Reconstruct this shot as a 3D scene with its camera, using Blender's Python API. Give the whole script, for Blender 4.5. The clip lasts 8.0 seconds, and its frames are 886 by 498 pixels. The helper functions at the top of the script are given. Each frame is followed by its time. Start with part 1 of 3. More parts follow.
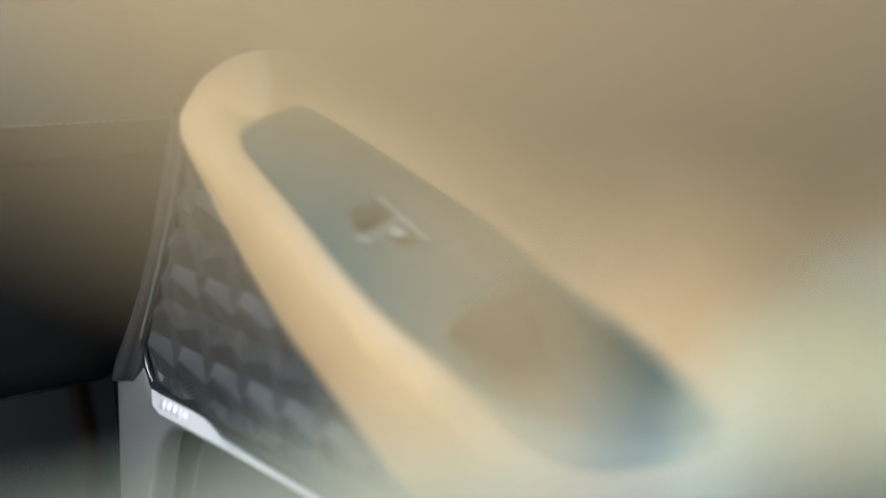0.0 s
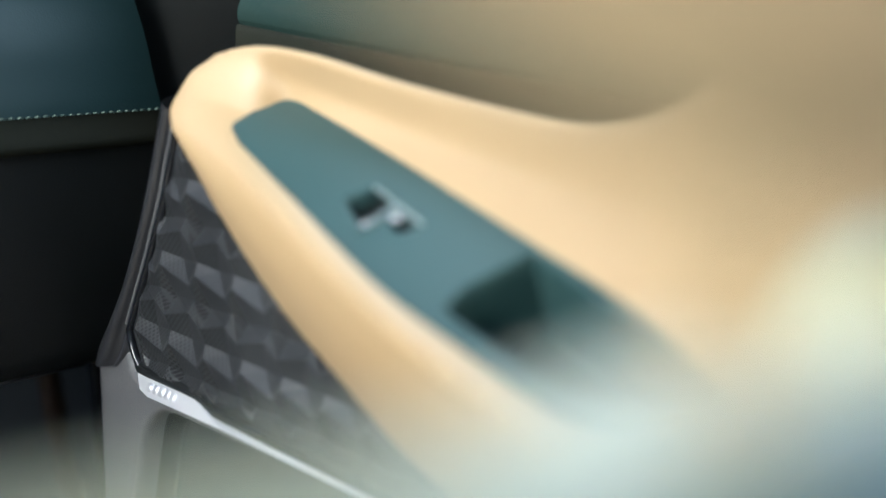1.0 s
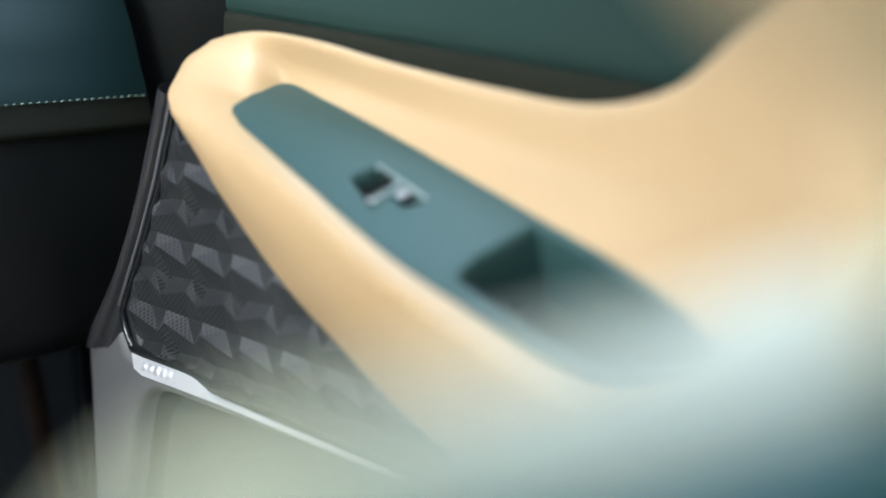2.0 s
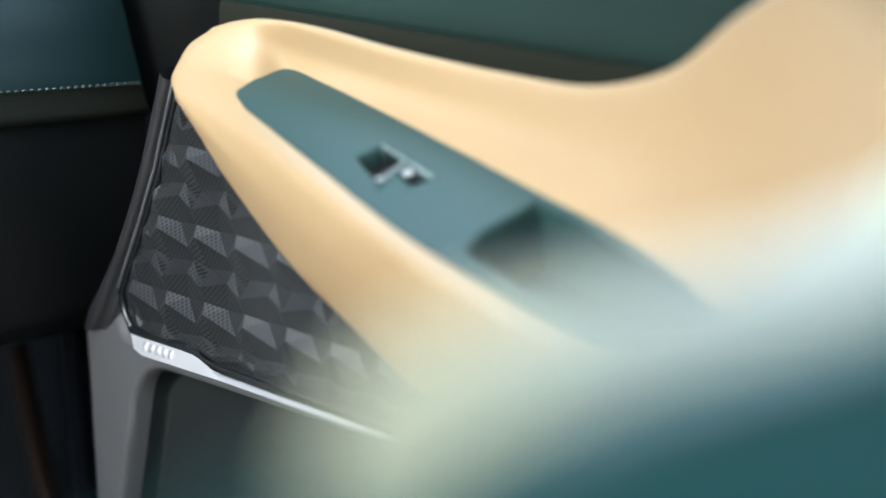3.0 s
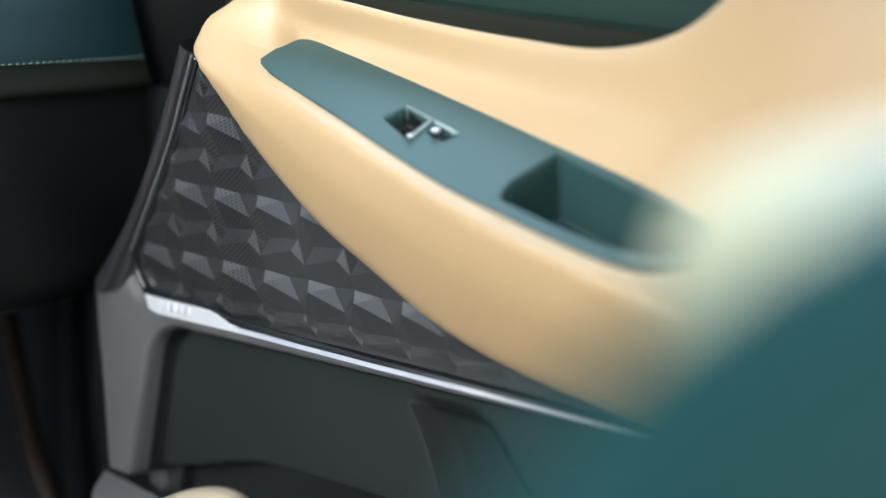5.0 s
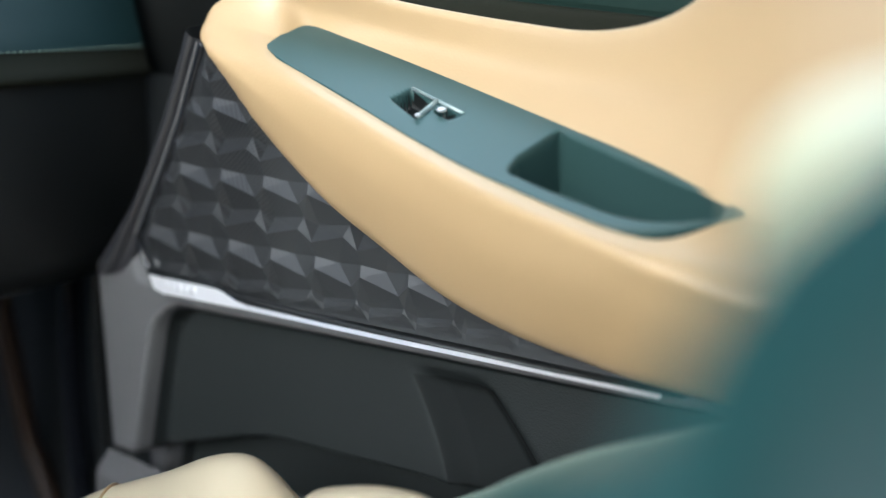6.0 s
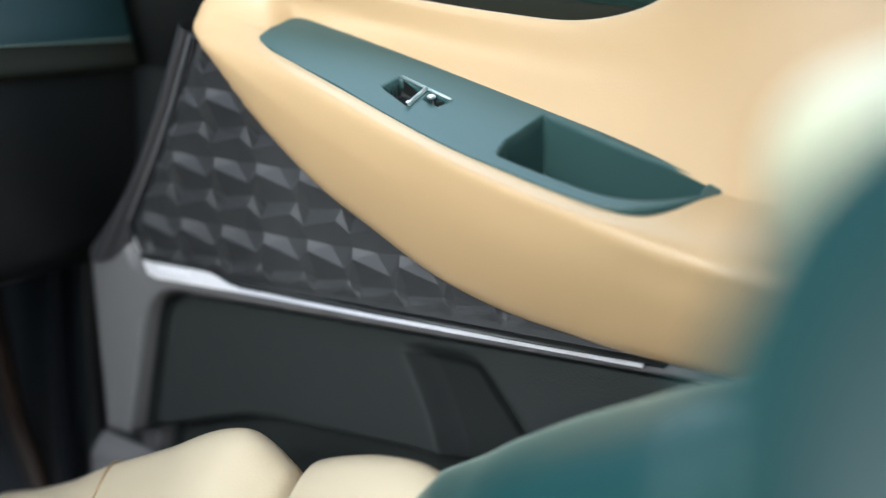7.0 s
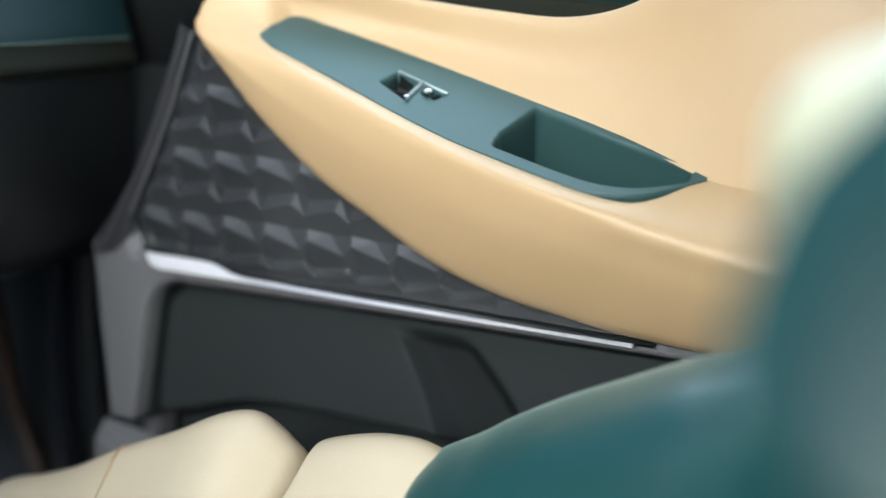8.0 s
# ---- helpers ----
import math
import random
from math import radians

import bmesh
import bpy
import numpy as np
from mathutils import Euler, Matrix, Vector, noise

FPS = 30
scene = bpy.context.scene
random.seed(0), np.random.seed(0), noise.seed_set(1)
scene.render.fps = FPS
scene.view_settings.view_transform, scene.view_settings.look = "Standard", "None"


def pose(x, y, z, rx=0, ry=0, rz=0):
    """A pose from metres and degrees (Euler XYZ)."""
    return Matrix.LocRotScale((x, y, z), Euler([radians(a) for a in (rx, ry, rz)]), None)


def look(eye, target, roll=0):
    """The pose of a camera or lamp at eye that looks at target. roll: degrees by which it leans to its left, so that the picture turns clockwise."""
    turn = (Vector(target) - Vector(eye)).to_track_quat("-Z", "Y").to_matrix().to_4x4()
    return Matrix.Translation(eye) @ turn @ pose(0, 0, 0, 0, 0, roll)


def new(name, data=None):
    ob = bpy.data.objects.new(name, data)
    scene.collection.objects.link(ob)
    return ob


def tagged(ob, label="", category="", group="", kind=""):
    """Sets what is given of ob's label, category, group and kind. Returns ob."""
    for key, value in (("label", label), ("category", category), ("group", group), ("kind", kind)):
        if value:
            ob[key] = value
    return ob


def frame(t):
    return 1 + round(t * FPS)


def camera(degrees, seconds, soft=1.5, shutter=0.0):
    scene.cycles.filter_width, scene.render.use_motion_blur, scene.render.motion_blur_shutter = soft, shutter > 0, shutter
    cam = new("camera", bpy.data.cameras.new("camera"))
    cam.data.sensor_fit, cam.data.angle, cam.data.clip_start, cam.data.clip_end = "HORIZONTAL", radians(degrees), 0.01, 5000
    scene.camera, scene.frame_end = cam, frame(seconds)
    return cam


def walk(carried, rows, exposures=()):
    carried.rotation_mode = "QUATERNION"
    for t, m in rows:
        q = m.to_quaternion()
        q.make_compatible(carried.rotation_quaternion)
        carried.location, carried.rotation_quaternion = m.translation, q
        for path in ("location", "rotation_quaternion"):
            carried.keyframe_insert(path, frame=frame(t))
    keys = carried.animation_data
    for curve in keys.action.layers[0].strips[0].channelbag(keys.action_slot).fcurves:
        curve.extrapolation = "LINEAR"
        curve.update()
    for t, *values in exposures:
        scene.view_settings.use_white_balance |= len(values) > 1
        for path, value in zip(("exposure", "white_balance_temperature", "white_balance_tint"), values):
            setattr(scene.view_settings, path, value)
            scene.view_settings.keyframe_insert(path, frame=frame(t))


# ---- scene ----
cam = camera(34.0, 8.0)
# ---- lens, path, light ----
PATH = [
    (0, (1.0579, -0.4511, 0.3148), (0.2972, 0.0827, 0.1174), 0.43),
    (0.5, (1.0657, -0.4892, 0.3171), (0.3219, 0.0676, 0.1188), 0.51),
    (1, (1.0656, -0.5249, 0.3168), (0.3422, 0.0572, 0.1162), 0.43),
    (1.5, (1.0644, -0.5603, 0.3144), (0.3594, 0.0434, 0.1121), 0.33),
    (3, (1.0668, -0.6541, 0.3060), (0.4051, -0.0038, 0.1017), 0.36),
    (3.5, (1.0632, -0.6871, 0.3022), (0.4151, -0.0236, 0.0970), 0.28),
    (4, (1.0608, -0.7263, 0.2986), (0.4274, -0.0489, 0.0926), 0.26),
    (4.5, (1.0578, -0.7595, 0.2947), (0.4400, -0.0676, 0.0896), 0.46),
    (6, (1.0488, -0.8764, 0.2775), (0.4804, -0.1422, 0.0769), 0.40),
    (6.5, (1.0504, -0.9063, 0.2759), (0.4953, -0.1623, 0.0740), 0.24),
    (7, (1.0529, -0.9423, 0.2778), (0.5137, -0.1872, 0.0739), 0.11),
    (7.5, (1.0595, -0.9735, 0.2773), (0.5288, -0.2122, 0.0743), 0.14),
    (8, (1.0627, -0.9998, 0.2787), (0.5412, -0.2324, 0.0748), -0.02),
]

cam.data.dof.use_dof = True
cam.data.dof.focus_distance = 1.165
cam.data.dof.aperture_fstop = 1.5
walk(cam, [(t, look(eye, target, roll)) for t, eye, target, roll in PATH], exposures=[(0, 1.12, 5000, 3.0), (8, 1.12, 5000, 3.0)])

world = bpy.data.worlds.new("overcast_sky")
scene.world = world
world.use_nodes = True
wn = world.node_tree
sky = wn.nodes.new("ShaderNodeTexSky")
sky.sky_type = "NISHITA"
sky.sun_disc = False
sky.sun_elevation = radians(24)
sky.sun_rotation = radians(164)
sky.air_density = 0.7
sky.dust_density = 8.0
sky.ozone_density = 0.4
wn.links.new(sky.outputs[0], wn.nodes["Background"].inputs[0])
wn.nodes["Background"].inputs[1].default_value = 0.15

sun_data = bpy.data.lights.new("sun", "SUN")
sun_data.energy = 1.0
sun_data.angle = radians(35)
sun_data.color = (1.0, 0.95, 0.86)
sun = new("sun", sun_data)
sun.matrix_world = look((0.62, -1.85, 0.86), (0.1, 0.0, 0.0))

# the sky's light through the side window over the door
window_data = bpy.data.lights.new("window_light", "AREA")
window_data.shape, window_data.size, window_data.size_y = "RECTANGLE", 0.8, 0.42
window_data.energy, window_data.color = 2.4, (0.97, 1.0, 0.93)
window_light = new("window_light", window_data)
window_light.matrix_world = look((0.36, 0.27, 0.60), (0.45, -0.45, 0.05))


# ---- materials ----
def shader(name, color, rough=0.5, metal=0.0, coat=0.0, var=0.12, grain=350.0, bump=0.08, big=9.0, spec=0.5):
    m = bpy.data.materials.new(name)
    m.use_nodes = True
    nt = m.node_tree
    b = nt.nodes["Principled BSDF"]
    tc = nt.nodes.new("ShaderNodeTexCoord")
    n1 = nt.nodes.new("ShaderNodeTexNoise")
    n1.inputs["Scale"].default_value, n1.inputs["Detail"].default_value = big, 4
    n2 = nt.nodes.new("ShaderNodeTexVoronoi")
    n2.inputs["Scale"].default_value = grain
    nt.links.new(tc.outputs["Object"], n1.inputs["Vector"])
    nt.links.new(tc.outputs["Object"], n2.inputs["Vector"])
    ramp = nt.nodes.new("ShaderNodeMix")
    ramp.data_type = "RGBA"
    lo = [c * (1 - var) for c in color]
    hi = [min(1, c * (1 + var)) for c in color]
    ramp.inputs[6].default_value, ramp.inputs[7].default_value = (*lo, 1), (*hi, 1)
    nt.links.new(n1.outputs["Fac"], ramp.inputs[0])
    nt.links.new(ramp.outputs[2], b.inputs["Base Color"])
    mr = nt.nodes.new("ShaderNodeMapRange")
    mr.inputs["To Min"].default_value, mr.inputs["To Max"].default_value = max(0.02, rough - 0.07), min(1, rough + 0.07)
    nt.links.new(n1.outputs["Fac"], mr.inputs["Value"])
    nt.links.new(mr.outputs[0], b.inputs["Roughness"])
    b.inputs["Metallic"].default_value = metal
    b.inputs["Coat Weight"].default_value = coat
    b.inputs["Specular IOR Level"].default_value = spec
    if bump:
        bp = nt.nodes.new("ShaderNodeBump")
        bp.inputs["Strength"].default_value, bp.inputs["Distance"].default_value = bump, 0.0006
        nt.links.new(n2.outputs["Distance"], bp.inputs["Height"])
        nt.links.new(bp.outputs[0], b.inputs["Normal"])
    return m


CREAM = shader("cream_leather", (0.465, 0.33, 0.170), 0.46, coat=0.12, var=0.05, grain=420, bump=0.15)
CREAM_SEAT = shader("pale_seat_leather", (0.54, 0.465, 0.325), 0.45, var=0.05, grain=420, bump=0.15)
DASH_TEAL = shader("dark_teal_soft_pad", (0.009, 0.027, 0.029), 0.5, var=0.1, grain=500, bump=0.15)
HEAD = shader("warm_cream_leather", (0.55, 0.415, 0.235), 0.55, var=0.05, grain=420, bump=0.15)
# near-black that stands for the shade inside the bottle recess
RECESS_SHADE = shader("recess_shade_black", (0.0105, 0.0120, 0.0120), 0.8, var=0.2, grain=600, bump=0.2, spec=0.12)
SEAM = shader("seam_thread", (0.36, 0.26, 0.14), 0.6)
SAGE = shader("pale_sage_leather", (0.71, 0.71, 0.48), 0.5, var=0.05, grain=420, bump=0.15)
TEAL = shader("teal_leather", (0.014, 0.056, 0.056), 0.40, coat=0.10, var=0.1, grain=420, bump=0.15)
TEAL_BSDF = TEAL.node_tree.nodes["Principled BSDF"]
TEAL_BSDF.inputs["Sheen Weight"].default_value, TEAL_BSDF.inputs["Sheen Roughness"].default_value = 0.3, 0.35
TEAL_BSDF.inputs["Sheen Tint"].default_value = (0.80, 1.0, 0.86, 1)
TEAL_PLATE = shader("teal_grey_painted_plastic", (0.038, 0.076, 0.074), 0.45, var=0.06, grain=900, bump=0.04, spec=0.35)
GREEN_DARK = shader("dark_green_soft_trim", (0.014, 0.030, 0.025), 0.75, var=0.12, grain=500, bump=0.2, spec=0.2)
OLIVE = shader("dark_olive_leather", (0.014, 0.015, 0.010), 0.8, var=0.1, grain=500, bump=0.2, spec=0.15)
GREY_TRIM = shader("grained_grey_plastic", (0.098, 0.097, 0.099), 0.5, var=0.1, grain=700, bump=0.6)
RIM = shader("satin_grey_plastic", (0.027, 0.027, 0.030), 0.30, coat=0.5, var=0.08, grain=700, bump=0.25)
# shade of the lower panel's hollow, put into a darker colour
HOLLOW_SHADE = shader("hollow_shade_plastic", (0.014, 0.0165, 0.0165), 0.6, var=0.12, grain=600, bump=0.35, spec=0.25)
BLACK = shader("black_plastic", (0.0065, 0.0075, 0.0075), 0.5, var=0.1, grain=600, bump=0.2)
GLOSS_BLACK = shader("gloss_black", (0.008, 0.009, 0.012), 0.15, coat=0.4, bump=0)
SILVER = shader("satin_silver", (0.78, 0.78, 0.81), 0.40, metal=0.55, var=0.04, bump=0.0)
BEZEL = shader("pale_satin_bezel", (0.30, 0.37, 0.37), 0.4, metal=0.4, var=0.05, bump=0.0)
RUBBER = shader("brown_rubber_seal", (0.035, 0.02, 0.011), 0.5, var=0.15, grain=300, bump=0.2)
CARPET = shader("dark_carpet", (0.02, 0.025, 0.03), 0.95, var=0.25, grain=900, bump=0.8)
BOUNCE_GROUND = shader("pale_bounce_ground", (0.34, 0.34, 0.33), 0.85, var=0.12, grain=40, bump=0.2, big=0.8)
THREAD = shader("grey_green_thread", (0.10, 0.14, 0.11), 0.7, var=0.1, bump=0)
LINER = shader("pale_headliner", (0.62, 0.60, 0.54), 0.9, var=0.04, grain=900, bump=0.2)
PAINT = shader("dark_body_paint", (0.05, 0.07, 0.07), 0.3, coat=0.5, bump=0)


def mesh_fabric():
    """Fine perforated metal: a lattice of small dark holes."""
    m = shader("perforated_grille_metal", (0.040, 0.042, 0.044), 0.50, metal=0.2, var=0.1, bump=0)
    nt = m.node_tree
    b = nt.nodes["Principled BSDF"]
    tc = nt.nodes.new("ShaderNodeTexCoord")
    mp = nt.nodes.new("ShaderNodeMapping")
    mp.inputs["Rotation"].default_value = (0, radians(38), 0)
    sc = nt.nodes.new("ShaderNodeVectorMath")
    sc.operation = "SCALE"
    sc.inputs["Scale"].default_value = 1 / 0.0032
    fr = nt.nodes.new("ShaderNodeVectorMath")
    fr.operation = "FRACTION"
    sub = nt.nodes.new("ShaderNodeVectorMath")
    sub.operation = "SUBTRACT"
    sub.inputs[1].default_value = (0.5, 0, 0.5)
    mul = nt.nodes.new("ShaderNodeVectorMath")
    mul.operation = "MULTIPLY"
    mul.inputs[1].default_value = (1, 0, 1)
    ln = nt.nodes.new("ShaderNodeVectorMath")
    ln.operation = "LENGTH"
    gt = nt.nodes.new("ShaderNodeMapRange")
    gt.inputs["From Min"].default_value, gt.inputs["From Max"].default_value = 0.30, 0.40
    nt.links.new(tc.outputs["Object"], mp.inputs["Vector"])
    nt.links.new(mp.outputs[0], sc.inputs[0])
    nt.links.new(sc.outputs[0], fr.inputs[0])
    nt.links.new(fr.outputs[0], sub.inputs[0])
    nt.links.new(sub.outputs[0], mul.inputs[0])
    nt.links.new(mul.outputs[0], ln.inputs[0])
    nt.links.new(ln.outputs["Value"], gt.inputs["Value"])
    old = b.inputs["Base Color"].links[0].from_socket
    mix = nt.nodes.new("ShaderNodeMix")
    mix.data_type = "RGBA"
    mix.inputs[6].default_value = (0.006, 0.006, 0.007, 1)
    # the holes lie in front of the loudspeaker only; farther to the rear the metal is closed
    xyz = nt.nodes.new("ShaderNodeSeparateXYZ")
    nt.links.new(tc.outputs["Object"], xyz.inputs[0])
    solid = nt.nodes.new("ShaderNodeMapRange")
    solid.inputs["From Min"].default_value, solid.inputs["From Max"].default_value = 0.165, 0.205
    nt.links.new(xyz.outputs["X"], solid.inputs["Value"])
    top = nt.nodes.new("ShaderNodeMath")
    top.operation = "MAXIMUM"
    nt.links.new(gt.outputs[0], top.inputs[0])
    nt.links.new(solid.outputs[0], top.inputs[1])
    nt.links.new(top.outputs[0], mix.inputs[0])
    nt.links.new(old, mix.inputs[7])
    nt.links.new(mix.outputs[2], b.inputs["Base Color"])
    return m


GRILLE = mesh_fabric()


# ---- building helpers ----
# the interior is drawn on a straight plan; this lean brings door, dashboard and seat cushion into the car's own axes
LEAN = Matrix(((0.9212, -0.2512, 0.1544, 0.0069), (0.0599, 1.0919, -0.1170, -0.0050), (-0.0028, -0.0380, 0.9689, 0.0016), (0, 0, 0, 1)))


def part(name, bm, material, parent=None, label="", smooth=True, lean=True):
    me = bpy.data.meshes.new(name)
    if lean:
        bm.transform(LEAN)
    bmesh.ops.recalc_face_normals(bm, faces=bm.faces)
    bm.to_mesh(me)
    bm.free()
    me.materials.append(material)
    if smooth:
        for p in me.polygons:
            p.use_smooth = True
    ob = new(name, me)
    ob.parent = parent
    if label:
        tagged(ob, label)
    return ob


def thing(name, label, category, at=(0, 0, 0), group="", kind=""):
    ob = new(name)
    ob.empty_display_size = 0.05
    ob.location = at
    tagged(ob, label, category, group, kind)
    bpy.context.view_layer.update()
    return ob


def adopt(ob, parent):
    """Parents ob under parent with its place in the world kept."""
    ob.parent = parent
    ob.matrix_parent_inverse = Matrix.Translation(parent.location).inverted()
    return ob


def rail(points, n):
    """Catmull-Rom through the points, n samples, evenly in knot number."""
    p = [Vector(q) for q in points]
    out = []
    for i in range(n):
        u = i / (n - 1) * (len(p) - 1)
        k = min(int(u), len(p) - 2)
        f = u - k
        a, b, c, d = p[max(k - 1, 0)], p[k], p[k + 1], p[min(k + 2, len(p) - 1)]
        out.append(0.5 * (2 * b + (c - a) * f + (2 * a - 5 * b + 4 * c - d) * f * f + (3 * b - a - 3 * c + d) * f ** 3))
    return out


def skin(bm, rows, closed=False):
    vs = [[bm.verts.new(p) for p in r] for r in rows]
    n = len(vs[0])
    for i in range(len(vs) - 1):
        for j in range(n if closed else n - 1):
            k = (j + 1) % n
            bm.faces.new((vs[i][j], vs[i + 1][j], vs[i + 1][k], vs[i][k]))
    return vs


def tube(bm, path, r, seg=10, flat=(1.0, 1.0)):
    """A round bar along a path; flat scales it across and along the side direction."""
    rows = []
    for i, p in enumerate(path):
        t = (path[min(i + 1, len(path) - 1)] - path[max(i - 1, 0)]).normalized()
        side = t.cross(Vector((0, 1, 0)))
        side = side.normalized() if side.length > 1e-4 else Vector((1, 0, 0))
        up = t.cross(side).normalized()
        rr = r[i] if isinstance(r, list) else r
        rows.append([p + side * math.cos(a) * rr * flat[0] + up * math.sin(a) * rr * flat[1] for a in (2 * math.pi * s / seg for s in range(seg))])
    vs = skin(bm, rows, closed=True)
    bm.faces.new(vs[0])
    bm.faces.new(list(reversed(vs[-1])))


def slab(bm, outline, push, bevel=0.0, seg=2):
    """A flat outline of points pushed out by a vector, with rounded edges."""
    a = [bm.verts.new(p) for p in outline]
    b = [bm.verts.new(Vector(p) + Vector(push)) for p in outline]
    n = len(a)
    faces = [bm.faces.new(list(reversed(a))), bm.faces.new(b)]
    for i in range(n):
        faces.append(bm.faces.new((a[i], a[(i + 1) % n], b[(i + 1) % n], b[i])))
    if bevel:
        edges = {e for f in faces for e in f.edges}
        bmesh.ops.bevel(bm, geom=list(edges), offset=bevel, segments=seg, affect="EDGES", clamp_overlap=True)


def box(bm, lo, hi, bevel=0.0, seg=2):
    (x0, y0, z0), (x1, y1, z1) = lo, hi
    slab(bm, [(x0, y0, z0), (x1, y0, z0), (x1, y1, z0), (x0, y1, z0)], (0, 0, z1 - z0), bevel, seg)


def superball(bm, centre, radii, power=(2.0, 2.0, 2.0), tilt=(0, 0, 0), nu=64, nv=40, warp=None):
    """A rounded cushion form: a sphere squared off by the powers, turned by tilt in degrees."""
    m = Matrix.Translation(centre) @ pose(0, 0, 0, *tilt)
    rows = []
    for i in range(nv + 1):
        la = -math.pi / 2 + math.pi * i / nv
        row = []
        for j in range(nu):
            lo = 2 * math.pi * j / nu
            q = [math.cos(la) * math.cos(lo), math.cos(la) * math.sin(lo), math.sin(la)]
            q = [math.copysign(abs(v) ** (2 / k), v) * r for v, k, r in zip(q, power, radii)]
            if warp:
                q = warp(Vector(q))
            row.append(m @ Vector(q))
        rows.append(row)
    skin(bm, rows, closed=True)
    bmesh.ops.remove_doubles(bm, verts=bm.verts, dist=1e-5)


def smoothstep(a, b, x):
    t = min(1, max(0, (x - a) / (b - a)))
    return t * t * (3 - 2 * t)


# ---- the door ----
door = thing("car_door", "front passenger car door with cream armrest and speaker grille", "car door")


def grille_y(z):
    return 0.0919 * z


# armrest: a cream form between five rails that meet at the nose
CREST = [(0.0870, 0.012, 0.207), (0.0895, 0.017, 0.2235), (0.108, 0.0265, 0.2385), (0.142, 0.034, 0.2450), (0.178, 0.041, 0.2455), (0.225, 0.047, 0.241), (0.30, 0.055, 0.229),
         (0.40, 0.060, 0.218), (0.48, 0.061, 0.214), (0.545, 0.061, 0.229), (0.595, 0.061, 0.265), (0.645, 0.061, 0.285), (0.74, 0.060, 0.262), (0.95, 0.060, 0.22)]
PLATE_TOP = [(0.0870, 0.012, 0.207), (0.094, 0.004, 0.208), (0.126, 0.008, 0.2085), (0.172, 0.022, 0.1990), (0.186, 0.046, 0.2080), (0.228, 0.047, 0.2005), (0.30, 0.043, 0.1835),
             (0.385, 0.037, 0.1625), (0.47, 0.031, 0.142), (0.552, 0.024, 0.121), (0.642, 0.007, 0.093), (0.69, 0.0, 0.088), (0.78, -0.01, 0.07), (0.98, -0.02, 0.03)]
PLATE_LOW = PLATE_TOP[:4] + [(0.184, 0.0, 0.186), (0.225, -0.010, 0.173), (0.30, -0.024, 0.150), (0.385, -0.039, 0.1245), (0.478, -0.0485, 0.1000),
                             (0.586, -0.046, 0.0780)] + PLATE_TOP[10:]
RIDGE = [(0.0870, 0.012, 0.207), (0.094, 0.000, 0.2005), (0.122, -0.009, 0.191), (0.160, -0.014, 0.183), (0.188, -0.020, 0.174), (0.226, -0.028, 0.164), (0.30, -0.041, 0.141),
         (0.385, -0.056, 0.115), (0.466, -0.066, 0.093), (0.555, -0.068, 0.072), (0.632, -0.062, 0.057), (0.70, -0.058, 0.045), (0.80, -0.055, 0.03), (0.99, -0.05, 0.0)]
FOOT_XZ = [(0.0870, 0.207), (0.0955, 0.192), (0.116, 0.172), (0.150, 0.142), (0.178, 0.120), (0.210, 0.096), (0.260, 0.063), (0.32, 0.033), (0.39, 0.0), (0.46, -0.021),
           (0.53, -0.033), (0.60, -0.042), (0.75, -0.05), (0.95, -0.05)]
FOOT = [(0.0870, 0.012, 0.207)] + [(x, grille_y(z) - 0.018, z) for x, z in FOOT_XZ[1:]]
N = 110


def arm_rails():
    c, t, l, r, f = (rail(p, N) for p in (CREST, PLATE_TOP, PLATE_LOW, RIDGE, FOOT))
    upper, lower = [], []
    for i in range(N):
        hollow = 0.006 * smoothstep(0.12, 0.5, i / N)
        mid = (c[i] * 0.5 + t[i] * 0.5) + Vector((0, hollow, -hollow * 0.6))
        upper.append(rail([c[i] + Vector((0, 0.03, -0.05)), c[i] + Vector((0, 0.012, -0.004)), c[i], mid, t[i]], 26))
        side = r[i] * 0.5 + f[i] * 0.5 + Vector((0, -0.008, 0))
        lower.append(rail([l[i], l[i] * 0.45 + r[i] * 0.55 + Vector((0, -0.001, 0.002)), r[i], r[i] * 0.78 + f[i] * 0.22 + Vector((0, -0.006, 0)), side, f[i], f[i] + Vector((0, 0.03, 0.004))], 30))
    return upper, lower


bm = bmesh.new()
upper, lower = arm_rails()
skin(bm, upper)
skin(bm, lower)
bmesh.ops.remove_doubles(bm, verts=bm.verts, dist=2e-4)
bmesh.ops.remove_doubles(bm, verts=[v for v in bm.verts if v.co.x < 0.172], dist=1.6e-3)
for reach, turns in ((0.163, 4), (0.150, 6), (0.138, 6), (0.125, 9), (0.112, 26)):
    for k in range(turns):
        bmesh.ops.smooth_vert(bm, verts=[v for v in bm.verts if v.co.x < reach], factor=0.5, use_axis_x=True, use_axis_y=True, use_axis_z=True)
part("armrest", bm, CREAM, door, "cream leather armrest sweeping up to the rear")


# switch plate: tapering tray with a grip pocket and a switch well
def plate_z(x, y):
    return 0.2272 - 0.21 * x + 0.5 * y


TOP_XY = [(0.176, 0.022), (0.178, 0.036), (0.188, 0.045), (0.208, 0.048), (0.256, 0.044), (0.323, 0.040), (0.385, 0.036), (0.441, 0.033), (0.493, 0.028), (0.543, 0.022), (0.588, 0.017), (0.638, 0.0075)]
LOW_XY = [(0.176, 0.022), (0.174, 0.008), (0.190, 0.001), (0.215, -0.006), (0.270, -0.0155), (0.346, -0.031), (0.411, -0.042), (0.466, -0.046), (0.517, -0.0485), (0.560, -0.046), (0.598, -0.030), (0.638, 0.0075)]


